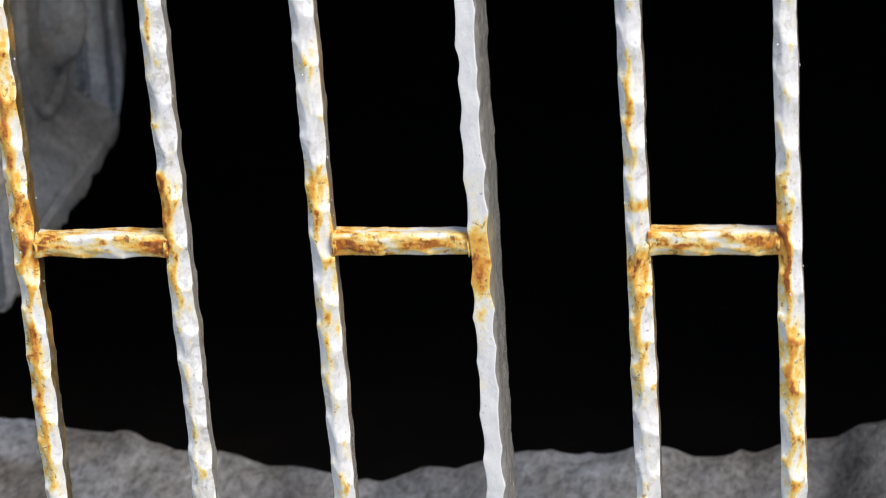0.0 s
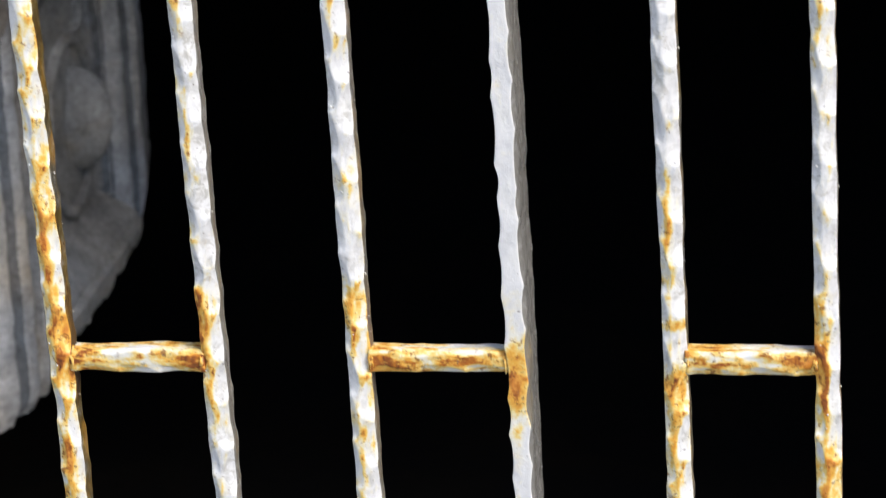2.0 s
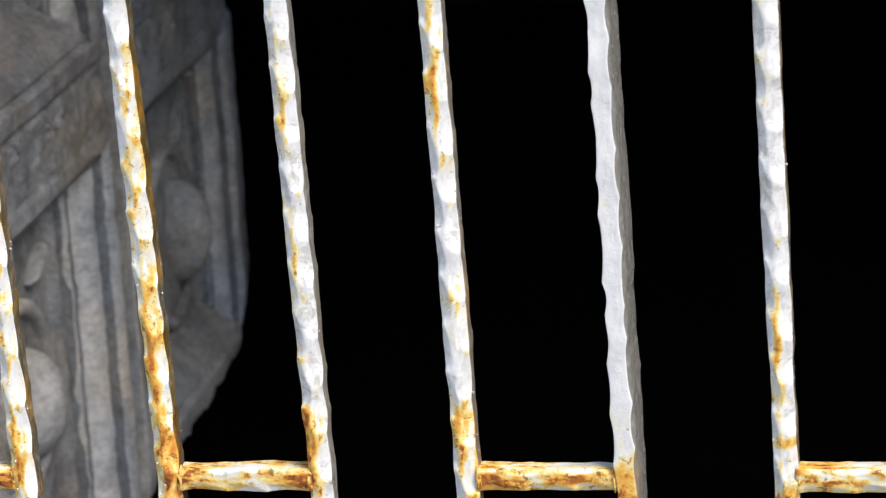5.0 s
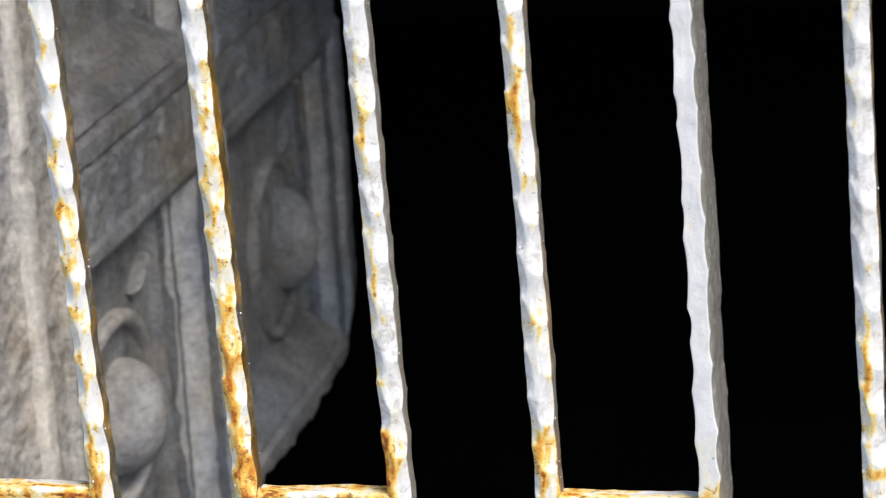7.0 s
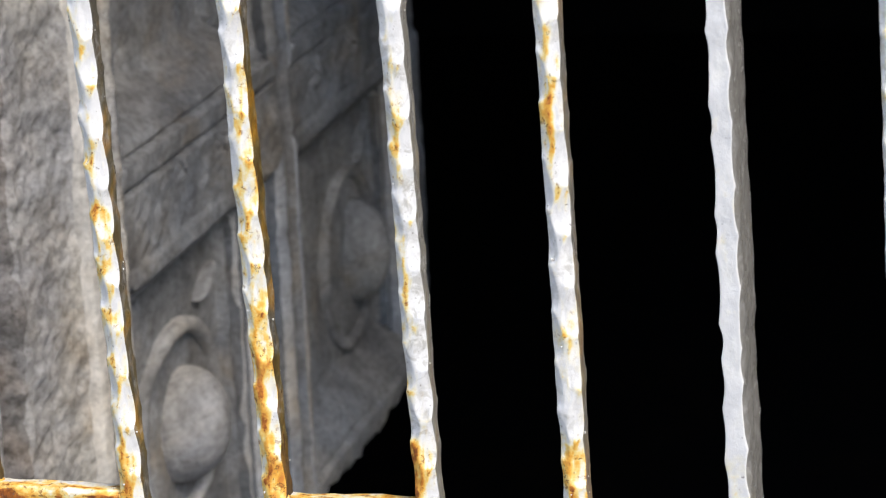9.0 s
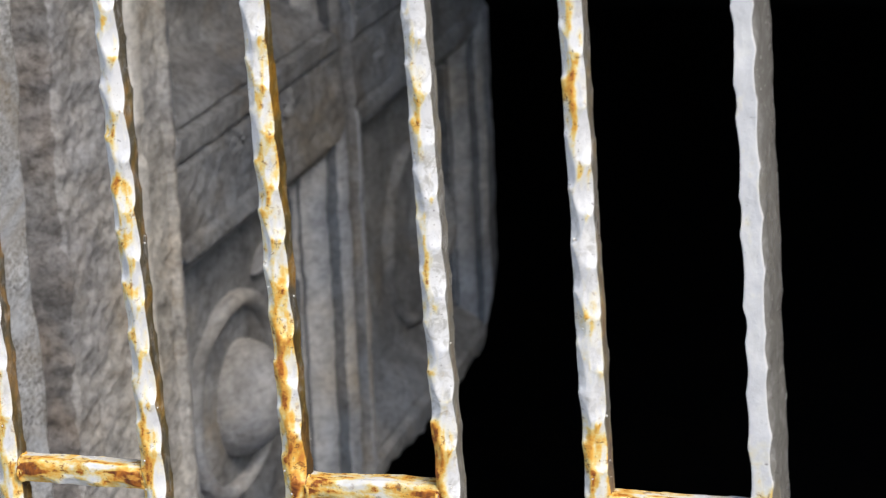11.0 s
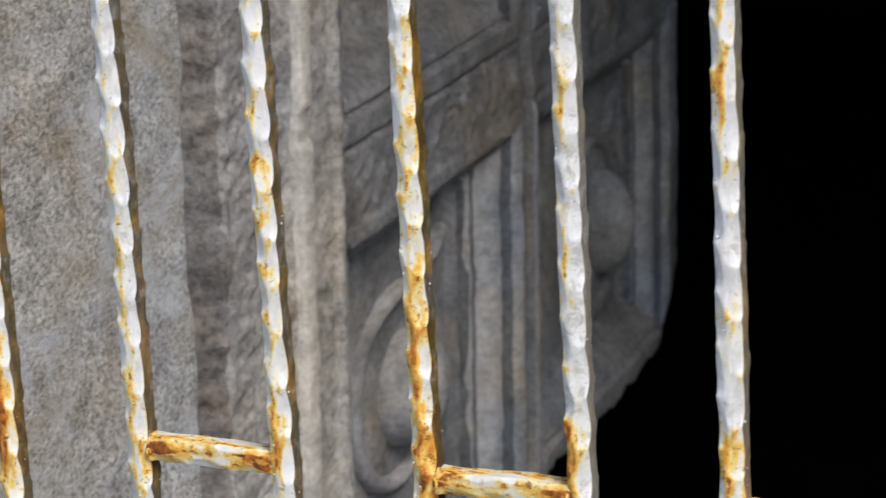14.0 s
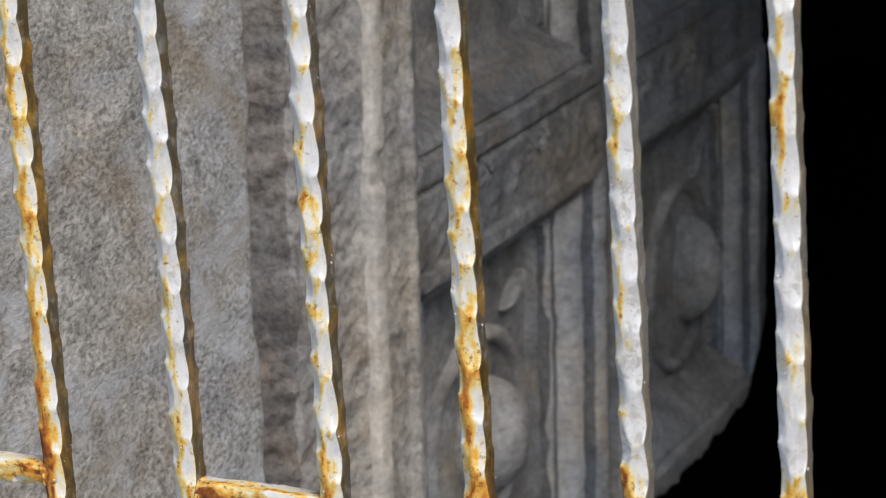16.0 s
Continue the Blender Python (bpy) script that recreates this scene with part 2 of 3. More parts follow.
def fbm(x, y, seed, octaves=4):
    out, amp = 0, 1.0
    for o in range(octaves):
        out = out + amp * vnoise(x * 2**o, y * 2**o, seed + o)
        amp *= 0.52
    return out


def step(x, a, w=0.003):
    """0 below a, 1 above, over a width w."""
    s = np.clip((x - a) / w + 0.5, 0, 1)
    return s * s * (3 - 2 * s)


def within(x, a, b, w=0.004):
    return step(x, a, w) * (1 - step(x, b, w))


def ridge(x, c, w):
    """A rounded bead of half width w round c, 0 to 1."""
    return np.sqrt(np.clip(1 - ((x - c) / w) ** 2, 0, 1))


def box(bm, x0, x1, y0, y1, z0, z1):
    vs = [bm.verts.new((x, y, z)) for z in (z0, z1) for x, y in ((x0, y0), (x1, y0), (x1, y1), (x0, y1))]
    for f in ((3, 2, 1, 0), (4, 5, 6, 7), (0, 1, 5, 4), (1, 2, 6, 5), (2, 3, 7, 6), (3, 0, 4, 7)):
        bm.faces.new([vs[i] for i in f])


def setting(name, label, mat, *boxes):
    bm = bmesh.new()
    for b in boxes:
        box(bm, *b)
    ob = part(name, bm, mat, None)
    return tagged(ob, label, name.split("_")[0], kind="structure")


def grid_faces(keep):
    """Quads of a grid of cells where keep is true; keep has one entry for each cell."""
    ny, nx = keep.shape
    idx = np.arange((ny + 1) * (nx + 1)).reshape(ny + 1, nx + 1)
    q = np.stack([idx[:-1, :-1], idx[:-1, 1:], idx[1:, 1:], idx[1:, :-1]], -1)[keep]
    return q


def compact(verts, quads):
    used, inv = np.unique(quads.ravel(), return_inverse=True)
    return verts[used], inv.reshape(quads.shape)


# ---- setting: ground, dark chamber, threshold rock ----
setting("ground", "bare dry earth in front of the barred opening", EARTH, (-300, 300, -300, -0.30, -0.6, 0.0))
setting("chamber_floor", "rock floor of the chamber, its darkness put into the colour", CHAMBER_SHADE, (-4.2, 4.7, -0.295, 7.2, -0.6, -0.05))
setting("wall_back", "rough rock at the back of the chamber, its darkness put into the colour", CHAMBER_SHADE, (-4.2, 4.7, 7.0, 7.4, -0.05, 3.3))
# Unseen sides and roof, added so daylight enters only through the opening.
setting("wall_west", "unseen rock side added to keep light out of the chamber", CHAMBER_SHADE, (-4.5, -4.2, 0.07, 7.4, -0.05, 3.3))
setting("wall_east", "unseen rock side added to keep light out of the chamber", CHAMBER_SHADE, (4.7, 5.0, 0.07, 7.4, -0.05, 3.3))
setting("ceiling", "unseen rock roof added to keep light out of the chamber", CHAMBER_SHADE, (-4.5, 5.0, 0.07, 7.4, 3.304, 3.7))
# Unseen wall; its head and right side are placed to shade the deeper carving.
setting("wall_front", "unseen grey stone wall added round the opening to limit the sun on the carving", SLAB, (-4.5, -0.75, 0.07, 0.45, -0.05, 3.3), (2.6, 5.0, 0.07, 0.45, -0.05, 3.3),
        (-0.75, 2.6, 0.07, 0.45, 2.95, 3.3))

# the threshold: one uneven ledge of rock, its crest about 0.8 m behind the bars
nx, ny = 400, 220
gx, gy = np.meshgrid(np.linspace(-0.9, 2.65, nx + 1), np.linspace(-0.28, 1.16, ny + 1))
crest = np.interp(gx, [-0.6, -0.364, -0.26, -0.10, -0.05, -0.01, 0.10, 0.18, 0.27, 0.341, 0.425, 0.438, 0.47, 0.7], [0.55, 0.521, 0.506, 0.472, 0.471, 0.458, 0.489, 0.497, 0.500, 0.494, 0.514, 0.525, 0.533, 0.56])
rz = crest - 0.016 + 0.05 * (gy - 0.8) + 0.006 * fbm(gx * 7, gy * 5, 11) + 0.004 * fbm(gx * 24, gy * 12, 15, 4) + 0.0035 * np.abs(fbm(gx * 45, gy * 20, 17, 3))
rz = rz - 0.5 * np.clip((gy - 0.83) / 0.33, 0, 1) ** 1.4 - 0.62 * np.clip((-0.05 - gy) / 0.23, 0, 1) ** 1.3
verts = np.stack([gx, gy, rz], -1).reshape(-1, 3)
ledge = mesh_part("threshold_rock", verts.tolist(), grid_faces(np.ones((ny, nx), bool)).tolist(), ROCK, None)
tagged(ledge, "uneven grey rock ledge behind the iron bars", "rock", kind="structure")

# ---- the smooth stone slab beside the gate ----
ny, nz = 130, 750
sy, sz = np.meshgrid(np.linspace(0.062, 0.459, ny + 1), np.linspace(0.3, 2.949, nz + 1))
edge = 0.008 * fbm(sz * 9, sz * 0 + 3.3, 21, 4) * step(sy, 0.42, 0.06)
sx = -0.440 - 0.055 * (sy - 0.55) + 0.0020 * fbm(sy * 9, sz * 16, 31, 5) - 0.008 * step(sy, 0.457, 0.012) ** 2
slab_v = np.stack([sx, sy + edge + 0.085 * (sz - 0.75), sz], -1)
back_v = slab_v.copy()
back_v[..., 0] = -0.76
n = slab_v.shape[0] * slab_v.shape[1]
q = grid_faces(np.ones((nz, ny), bool))
idx = np.arange(n).reshape(slab_v.shape[:2])
rim = np.concatenate([idx[0, :], idx[1:, -1], idx[-1, -2::-1], idx[-2:0:-1, 0]])
skirt = np.stack([rim, rim + n, np.roll(rim, -1) + n, np.roll(rim, -1)], -1)
jamb = mesh_part("stone_slab", np.concatenate([slab_v.reshape(-1, 3), back_v.reshape(-1, 3)]).tolist(), q.tolist() + skirt.tolist(), SLAB, None, angle=40)
tagged(jamb, "smooth grey stone slab with fine pitting beside the gate", "stone slab")

# ---- the carved stone panel: coffers with roundels between mouldings, broken off below ----
BOTTOM_U = [0.40, 1.05, 1.12, 1.18, 1.27, 1.33, 1.40, 1.49, 1.57, 1.66, 1.70, 1.755, 1.80]
BOTTOM_V = [0.44, 0.468, 0.465, 0.457, 0.470, 0.492, 0.486, 0.480, 0.484, 0.478, 0.478, 0.53, 0.60]


COFFERS = ((0.768, 1.225, 0.36, 0.898), (0.768, 1.225, 0.974, 1.42), (1.262, 1.739, 0.480, 0.898), (1.262, 1.739, 0.974, 1.42))
BORDER = 0.084


def inset(u, v, c):
    """How far a point lies inside a coffer's outer edge."""
    return np.minimum(np.minimum(u - c[0], c[1] - u), np.minimum(v - c[2], 1.3 * (c[3] - v)))


def border_depth(e):
    """The coffer's stepped border, e metres in from its outer edge: fillet, double groove, broad hollow, bead, fillet, floor."""
    d = 0.013 * step(e, 0.0225, 0.003) + 0.011 * within(e, 0.0225, 0.0275, 0.002) + 0.010 * within(e, 0.0305, 0.0345, 0.002)
    d = d + 0.007 * np.clip(e / 0.0225, 0, 1) ** 2 * (1 - step(e, 0.0225, 0.003))
    d = d + 0.025 * np.clip((e - 0.036) / 0.025, 0, 1) ** 1.8
    d = d + 0.011 * within(e, 0.0605, 0.0645, 0.002) - 0.003 * ridge(e, 0.0685, 0.0045)
    d = d + 0.008 * step(e, 0.0725, 0.002) + 0.012 * within(e, 0.0725, 0.0762, 0.002)
    d = d + 0.012 * step(e, 0.0825, 0.003)
    return d


def plain_depth(e):
    """The border along a coffer's foot and head: a fillet, a fine groove and one smooth slope down to the floor."""
    slope = np.clip((e - 0.026) / 0.060, 0, 1)
    return 0.007 * step(e, 0.0225, 0.004) + 0.004 * within(e, 0.0225, 0.027, 0.003) + 0.050 * slope * slope * (3 - 2 * slope)


def lies_level(u, v, c):
    """1 where the nearest side of a coffer is its foot or head, 0 along its upright sides, mitred between."""
    return step(np.minimum(u - c[0], c[1] - u) - np.minimum(v - c[2], 1.3 * (c[3] - v)), 0.0, 0.003)


def relief(u, v):
    """Height of the carving over the wall's plane, in metres."""
    d = -0.002 + 0 * u
    ragged = u + 0.006 * fbm(u * 18, v * 18, 91, 4)
    d = d - 0.036 * (1 - step(ragged, 0.542, 0.022)) - 0.005 * within(ragged, 0.545, 0.667, 0.02)
    bar_u = u + 0.0016 * fbm(v * 22, v * 0 + 2.1, 93, 3)
    chip = 1 - 0.5 * within(v, 1.004, 1.034, 0.012)
    d = d + (0.004 + 0.006 * ridge(bar_u, 0.6845, 0.016)) * within(bar_u, 0.672, 0.697, 0.004) * chip
    d = d - 0.004 * within(u, 0.7035, 0.758, 0.004) + 0.004 * ridge(u, 0.7635, 0.006) - 0.010 * within(u, 1.226, 1.261, 0.004)
    worn_u, worn_v = u + 0.0006 * fbm(u * 14, v * 22, 83, 3), v + 0.0008 * fbm(u * 14 + 9, v * 22, 87, 3)
    for c in COFFERS:
        e, level = np.maximum(inset(worn_u, worn_v, c), 0), lies_level(worn_u, worn_v, c)
        d = d - (1.0 if c[0] < 1 else 0.8) * (border_depth(e) * (1 - level) + plain_depth(e) * level)
    # a shallow sunk line along the rail and its worn rosettes
    rail = within(v, 0.898, 0.974, 0.004) * step(u, 0.77, 0.01)
    d = d - rail * (0.003 + 0.003 * within(v, 0.968, 0.973, 0.002))
    for cu, cv, size in ((0.932, 0.956, 0.018), (1.040, 0.950, 0.017), (1.068, 0.956, 0.020), (1.36, 0.945, 0.022), (1.50, 0.948, 0.020)):
        rr = np.hypot(u - cu, v - cv) / size
        d = d + 0.006 * np.clip(1 - rr**2, 0, 1) * (0.55 + 0.45 * np.cos(6 * np.arctan2(v - cv, u - cu) + cu))
    rough = within(u, 0.40, 0.667, 0.02)
    d = d + 0.010 * fbm(u * 18, v * 22, 43, 5) * within(u, 0.40, 0.55, 0.02)
    even = 1 - 0.75 * within(u, 0.670, 0.699, 0.004)
    grey = within(u, 0.703, 0.762, 0.01) + rail
    d = d + even * (0.0011 + 0.0010 * rough + 0.0010 * grey) * fbm(u * 13, v * 24, 41, 5) + (0.0010 + 0.0016 * rough + 0.001 * grey) * fbm(u * 38, v * 66, 47, 4)
    return d


def wall_point(u, v, d):
    y, z = u + 0.085 * (v - 0.75), v + 0.04 * (u - 0.8)
    return np.stack([-0.452 - 0.055 * (y - 0.55) + d, y, z], -1)


nu, nv = 1250, 420
gu, gv = np.meshgrid(np.linspace(0.42, 1.778, nu + 1), np.linspace(0.43, 1.56, nv + 1))
base = np.interp(gu, BOTTOM_U, BOTTOM_V) - 0.010 + 0.008 * fbm(gu * 16, gu * 0 + 1.7, 53, 3) + 0.0045 * fbm(gu * 55, gu * 0 + 4.2, 55, 3)
gv2 = np.maximum(gv, base)
gu2 = gu + 0.004 * fbm(gv * 20, gv * 0 + 5.1, 57, 4) * step(gu, 1.75, 0.03)
depth = relief(gu2, gv2)
worn = np.clip(1 - (gv2 - base) / 0.03, 0, 1) ** 2
depth = depth - worn * (0.010 + 0.006 * fbm(gu * 20, gv * 20, 61, 3)) - 0.02 * step(gu2, 1.775, 0.02) ** 2
pts = wall_point(gu2, gv2, depth).reshape(-1, 3)
cu, cv = (gu[:-1, :-1] + gu[1:, 1:]) / 2, (gv[:-1, :-1] + gv[1:, 1:]) / 2
cell = gv[1:, :-1] > np.minimum(base[1:, :-1], base[1:, 1:])

panel = tagged(new("carved_stone_panel"), "weathered grey carved stone panel with coffers, broken off below", "carved stone")
REGIONS = [
    ("broken_face", cu < 0.552, BREAK_SHADED, "jagged brown break beside the slab, shade of its recess painted in"),
    ("rough_edge", (cu >= 0.552) & (cu < 0.671), BROKEN, "rough broken brownish stone"),
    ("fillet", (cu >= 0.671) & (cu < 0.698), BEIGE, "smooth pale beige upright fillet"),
]
left = cu >= 0.698
for c in COFFERS:
    e = inset(cu, cv, c)
    level = lies_level(cu, cv, c) > 0.5
    up = (e >= 0) & ~level
    foot = (e >= 0) & (e < BORDER) & level & (cv < (c[2] + c[3]) / 2)
    head = (e >= 0) & (e < BORDER) & level & ~foot
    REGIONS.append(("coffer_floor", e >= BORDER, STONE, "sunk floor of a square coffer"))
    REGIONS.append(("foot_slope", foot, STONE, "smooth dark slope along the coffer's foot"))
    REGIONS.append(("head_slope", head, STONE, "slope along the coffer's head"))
    for near in (True, False):
        here = up & ((cu < (c[0] + c[1]) / 2) == near)
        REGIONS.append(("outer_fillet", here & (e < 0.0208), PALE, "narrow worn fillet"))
        REGIONS.append(("groove", here & (e >= 0.0208) & (e < 0.0352), GROOVE_SHADE, "narrow groove, its shade painted in as darker stone"))
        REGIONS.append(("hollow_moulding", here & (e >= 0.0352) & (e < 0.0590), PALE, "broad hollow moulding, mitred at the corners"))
        REGIONS.append(("groove", here & (e >= 0.0590) & (e < 0.0648), GROOVE_SHADE, ""))
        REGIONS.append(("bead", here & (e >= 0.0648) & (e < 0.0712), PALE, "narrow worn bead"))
        REGIONS.append(("inner_groove", here & (e >= 0.0712) & (e < 0.0772), GROOVE_SHADE, ""))
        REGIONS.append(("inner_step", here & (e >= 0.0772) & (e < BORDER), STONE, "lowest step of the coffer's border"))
    left &= e < 0
REGIONS += [
    ("stile", left & (cu < 0.768), BROKEN, "rough grey upright stile"),
    ("rail", left & (cu >= 0.768) & (cu < 1.739) & (cv > 0.8) & (cv < 1.1), STONE, "worn rail with eroded rosettes"),
    ("bottom_rail", left & (cu >= 0.768) & (cv <= 0.8) & (cu < 1.739), STONE, "broken lower rail"),
    ("stile", left & (cu >= 1.739), STONE, ""),
    ("head_rail", left & (cu >= 0.768) & (cu < 1.739) & (cv >= 1.1), STONE, ""),
]
for name, mask, mat, label in REGIONS:
    if not (mask & cell).any():
        continue
    v, f = compact(pts, grid_faces(mask & cell))
    mesh_part(name, v.tolist(), f.tolist(), mat, panel, label, angle=50)
# the stone's body behind the carving
n = len(pts)
backs = pts.copy()
backs[:, 0] = backs[:, 0] - 0.16
idx = np.arange(n).reshape(nv + 1, nu + 1)
front_row = [int(np.argmax(np.append(cell[:, min(c, nu - 1)], True))) for c in range(nu + 1)]
low_edge = [idx[r, c] for c, r in enumerate(front_row)]
ring_ = low_edge + [idx[r, nu] for r in range(front_row[-1] + 1, nv + 1)] + [idx[nv, c] for c in range(nu - 1, -1, -1)] + [idx[r, 0] for r in range(nv - 1, front_row[0], -1)]
bv = [tuple(pts[i]) for i in ring_] + [tuple(backs[i]) for i in ring_]
k = len(ring_)
bf = [(i, i + k, (i + 1) % k + k, (i + 1) % k) for i in range(k)] + [tuple(range(k, 2 * k))]
mesh_part("core", bv, bf, BROKEN, panel, "rough broken stone edge", angle=30)


def turned(profile, n=48):
    """Verts and faces of a profile of (radius, height) turned round the first axis."""
    verts, faces = [], []
    for r, h in profile:
        verts += [(h, r * math.cos(2 * math.pi * i / n), r * math.sin(2 * math.pi * i / n)) for i in range(n)]
    for j in range(len(profile) - 1):
        faces += [(j * n + i, j * n + (i + 1) % n, (j + 1) * n + (i + 1) % n, (j + 1) * n + i) for i in range(n)]
    return np.array(verts), faces


def carved(name, u, v, d, verts, faces, label, su=1.0, sv=1.0, seed=0, turn=0.0, mat=None):
    """Places a carved piece on the panel, with worn unevenness."""
    c, s = math.cos(turn), math.sin(turn)
    a, b = verts[:, 1] * su, verts[:, 2] * sv
    uu, vv = u + a * c - b * s, v + a * s + b * c
    dd = d + verts[:, 0] + 0.0022 * fbm(uu * 30, vv * 30, 70 + seed, 4)
    return mesh_part(name, wall_point(uu, vv, dd).tolist(), faces, mat or STONE, panel, label, angle=60)


dome = [(0.058 * math.sin(a), 0.050 * math.cos(a)) for a in np.linspace(0.001, math.pi / 2, 16)] + [(0.058, -0.02)]
hoop = [(0.089, -0.03), (0.090, 0.004), (0.093, 0.008), (0.098, 0.0095), (0.103, 0.007), (0.106, 0.003), (0.108, -0.03)]
dv, df = turned(dome)
hv, hf = turned(hoop, 72)
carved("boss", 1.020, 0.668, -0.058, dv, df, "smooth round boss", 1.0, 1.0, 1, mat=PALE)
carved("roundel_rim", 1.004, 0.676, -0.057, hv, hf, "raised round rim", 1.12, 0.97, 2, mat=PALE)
carved("boss", 1.588, 0.672, -0.048, dv, df, "worn elongated boss", 0.52, 1.1, 3)
carved("roundel_rim", 1.560, 0.672, -0.047, hv, hf, "raised round rim", 1.0, 1.05, 4)
leaf = [(0.012 * math.sin(a) ** 0.8 + 0.0005, 0.010 * math.cos(a)) for a in np.linspace(0.001, math.pi / 2, 8)] + [(0.012, -0.015)]
lv, lf = turned(leaf, 24)
lv[:, 1] *= 1 - 0.7 * np.clip(np.abs(lv[:, 2]) / 0.0125, 0, 1) ** 1.5
for u, v, turn in ((1.096, 0.792, -1.1), (1.63, 0.795, -0.75)):
    carved("spandrel_leaf", u, v, -0.054 if u < 1.2 else -0.044, lv, lf, "carved leaf in the coffer's corner", 0.8, 2.4, 6, turn, PALE if u < 1.2 else STONE)

# ---- the gate ----
HALF = 0.0067


PITCH = 0.0279


def hammered(length, seed, half_x=HALF, half_y=HALF, tip=0.0, pitch=PITCH, right=(0.0084, 0.0040), left=(0.0056, 0.0028), lean=(0.42, 0.9), fine=None, grain=0.0014, side=16, spread=0.05):
    """A square bar along z from 0, its four corners beaten into rows of drop-shaped hollows that end in a tip below.

    right and left: how far a hollow reaches over the front and over the flank; tip: the height of one tip.
    Gives verts, faces and, for each vert, how deep in a hollow it lies.
    """
    rnd = np.random.RandomState(seed)
    lo, hi = fine or (0.0, length)
    z = np.concatenate([np.arange(0, lo, 0.009), np.arange(lo, hi, grain), np.arange(hi, length, 0.009), [length]])
    t = np.linspace(-1, 1, side, endpoint=False)
    ring = np.concatenate([np.stack(p, -1) for p in ((t, t * 0 - 1), (t * 0 + 1, t), (-t, t * 0 + 1), (t * 0 - 1, -t))])
    n, k = len(z), len(ring)
    zz = np.repeat(z[:, None], k, 1)
    w = half_x + 0.0004 * vnoise(zz / 0.013, zz * 0 + seed % 50, seed) + 0.0004 * vnoise(zz / 0.05, zz * 0, seed + 1)
    h = half_y + 0.0003 * vnoise(zz / 0.012, zz * 0 + seed % 50, seed + 2)
    x, y = ring[None, :, 0] * w, ring[None, :, 1] * h
    x0, y0 = x.copy(), y.copy()
    dent = np.zeros_like(x)
    top = lean[0] / sum(lean)
    for j, (sx_, sy_) in enumerate(((1, -1), (-1, -1), (1, 1), (-1, 1))):
        a, b = right if sx_ > 0 else left
        if sy_ > 0:
            a, b = 0.35 * a, 0.6 * b
        marks = tip + pitch * (np.arange(-int(tip / pitch) - 3, int((length - tip) / pitch) + 4) + (0.5 if sx_ < 0 else 0.0) + (0.3 if sy_ > 0 else 0.0))
        marks = marks + rnd.uniform(-spread, spread, len(marks)) * pitch
        strength = rnd.uniform(0.72, 1.12, len(marks))
        across, into = w - sx_ * x0, h - sy_ * y0
        at = zz + 0.35 * across + 0.0012 * vnoise(zz / 0.008, across / 0.003, seed + 20 + j)
        i = np.clip(np.searchsorted(marks, at) - 1, 0, len(marks) - 2)
        f = np.clip((at - marks[i]) / (marks[i + 1] - marks[i]), 0.0, 1.0)
        deep = 0.10 + 0.92 * strength[i] * (f / top) ** lean[0] * ((1 - f) / (1 - top)) ** lean[1]
        short = deep - (across / a + into / b)
        push = 0.5 * (short + np.sqrt(short**2 + 0.0025))
        n2 = 1 / a**2 + 1 / b**2
        x, y = x - sx_ * push / (a * n2), y - sy_ * push / (b * n2)
        dent = np.maximum(dent, np.clip(short * 4 + 0.3, 0, 1) * (1.0 if sx_ > 0 else 0.6))
    uneven = 0.00022 * fbm(zz / 0.011, np.arctan2(y0, x0) * 2 + 9, seed + 40, 3)
    x, y = x * (1 + uneven / half_x), y * (1 + uneven / half_y)
    x = x + 0.0006 * vnoise(zz / 0.09, zz * 0 + 0.5, seed + 3)
    v = np.stack([x, y, zz], -1)
    idx_ = np.arange(n * k).reshape(n, k)
    nx_ = np.roll(idx_, -1, 1)
    f = np.stack([idx_[:-1], nx_[:-1], nx_[1:], idx_[1:]], -1).reshape(-1, 4).tolist()
    f += [list(idx_[0][::-1]), list(idx_[-1])]
    return v.reshape(-1, 3), f, dent.ravel()


def wear_of(p, seed, joints, rust, ochre, grime, dent=0.0):
    """Rust, ochre and grime at points p: blotches on the ridges between the hollows, and trails round the joints."""
    x, y, z = p.T
    ang = np.arctan2(y, x)
    big = fbm(z * 42, ang * 1.1 + seed, seed, 2)
    small = fbm(z * 120, ang * 2.6 + seed, seed + 5, 3)
    patch = np.clip(fbm(z * 14, ang * 0.4 + 2, seed + 3, 2), -1, 1)
    crown = np.exp(-((x + 0.0012) / 0.0026) ** 2) * (y < 0)
    o = ochre + 0.10 + 0.20 * big + 0.24 * small + 0.16 * patch + 0.20 * crown * (0.5 + patch) - 0.30 * dent
    r = rust + 0.09 + 0.12 * big + 0.26 * small + 0.12 * patch + 0.08 * crown - 0.28 * dent
    for jz, up, down, amount, face in joints:
        t = z - jz
        near = np.where(t > 0, np.exp(-(t / up) ** 2), np.exp(-(t / down) ** 2)) * np.clip(0.5 + 0.65 * np.cos(ang - face), 0, 1)
        o = o + 0.62 * amount * near
        r = r + 0.39 * amount * near
    g = grime + 0.12 + 0.25 * fbm(z * 50, ang + 3, seed + 8, 3)
    return np.stack([r, o, g], -1)


FOOT, HEAD = 0.44, 2.95
gate = tagged(new("iron_gate"), "white-painted hammered iron gate with rust at its welded joints", "gate")
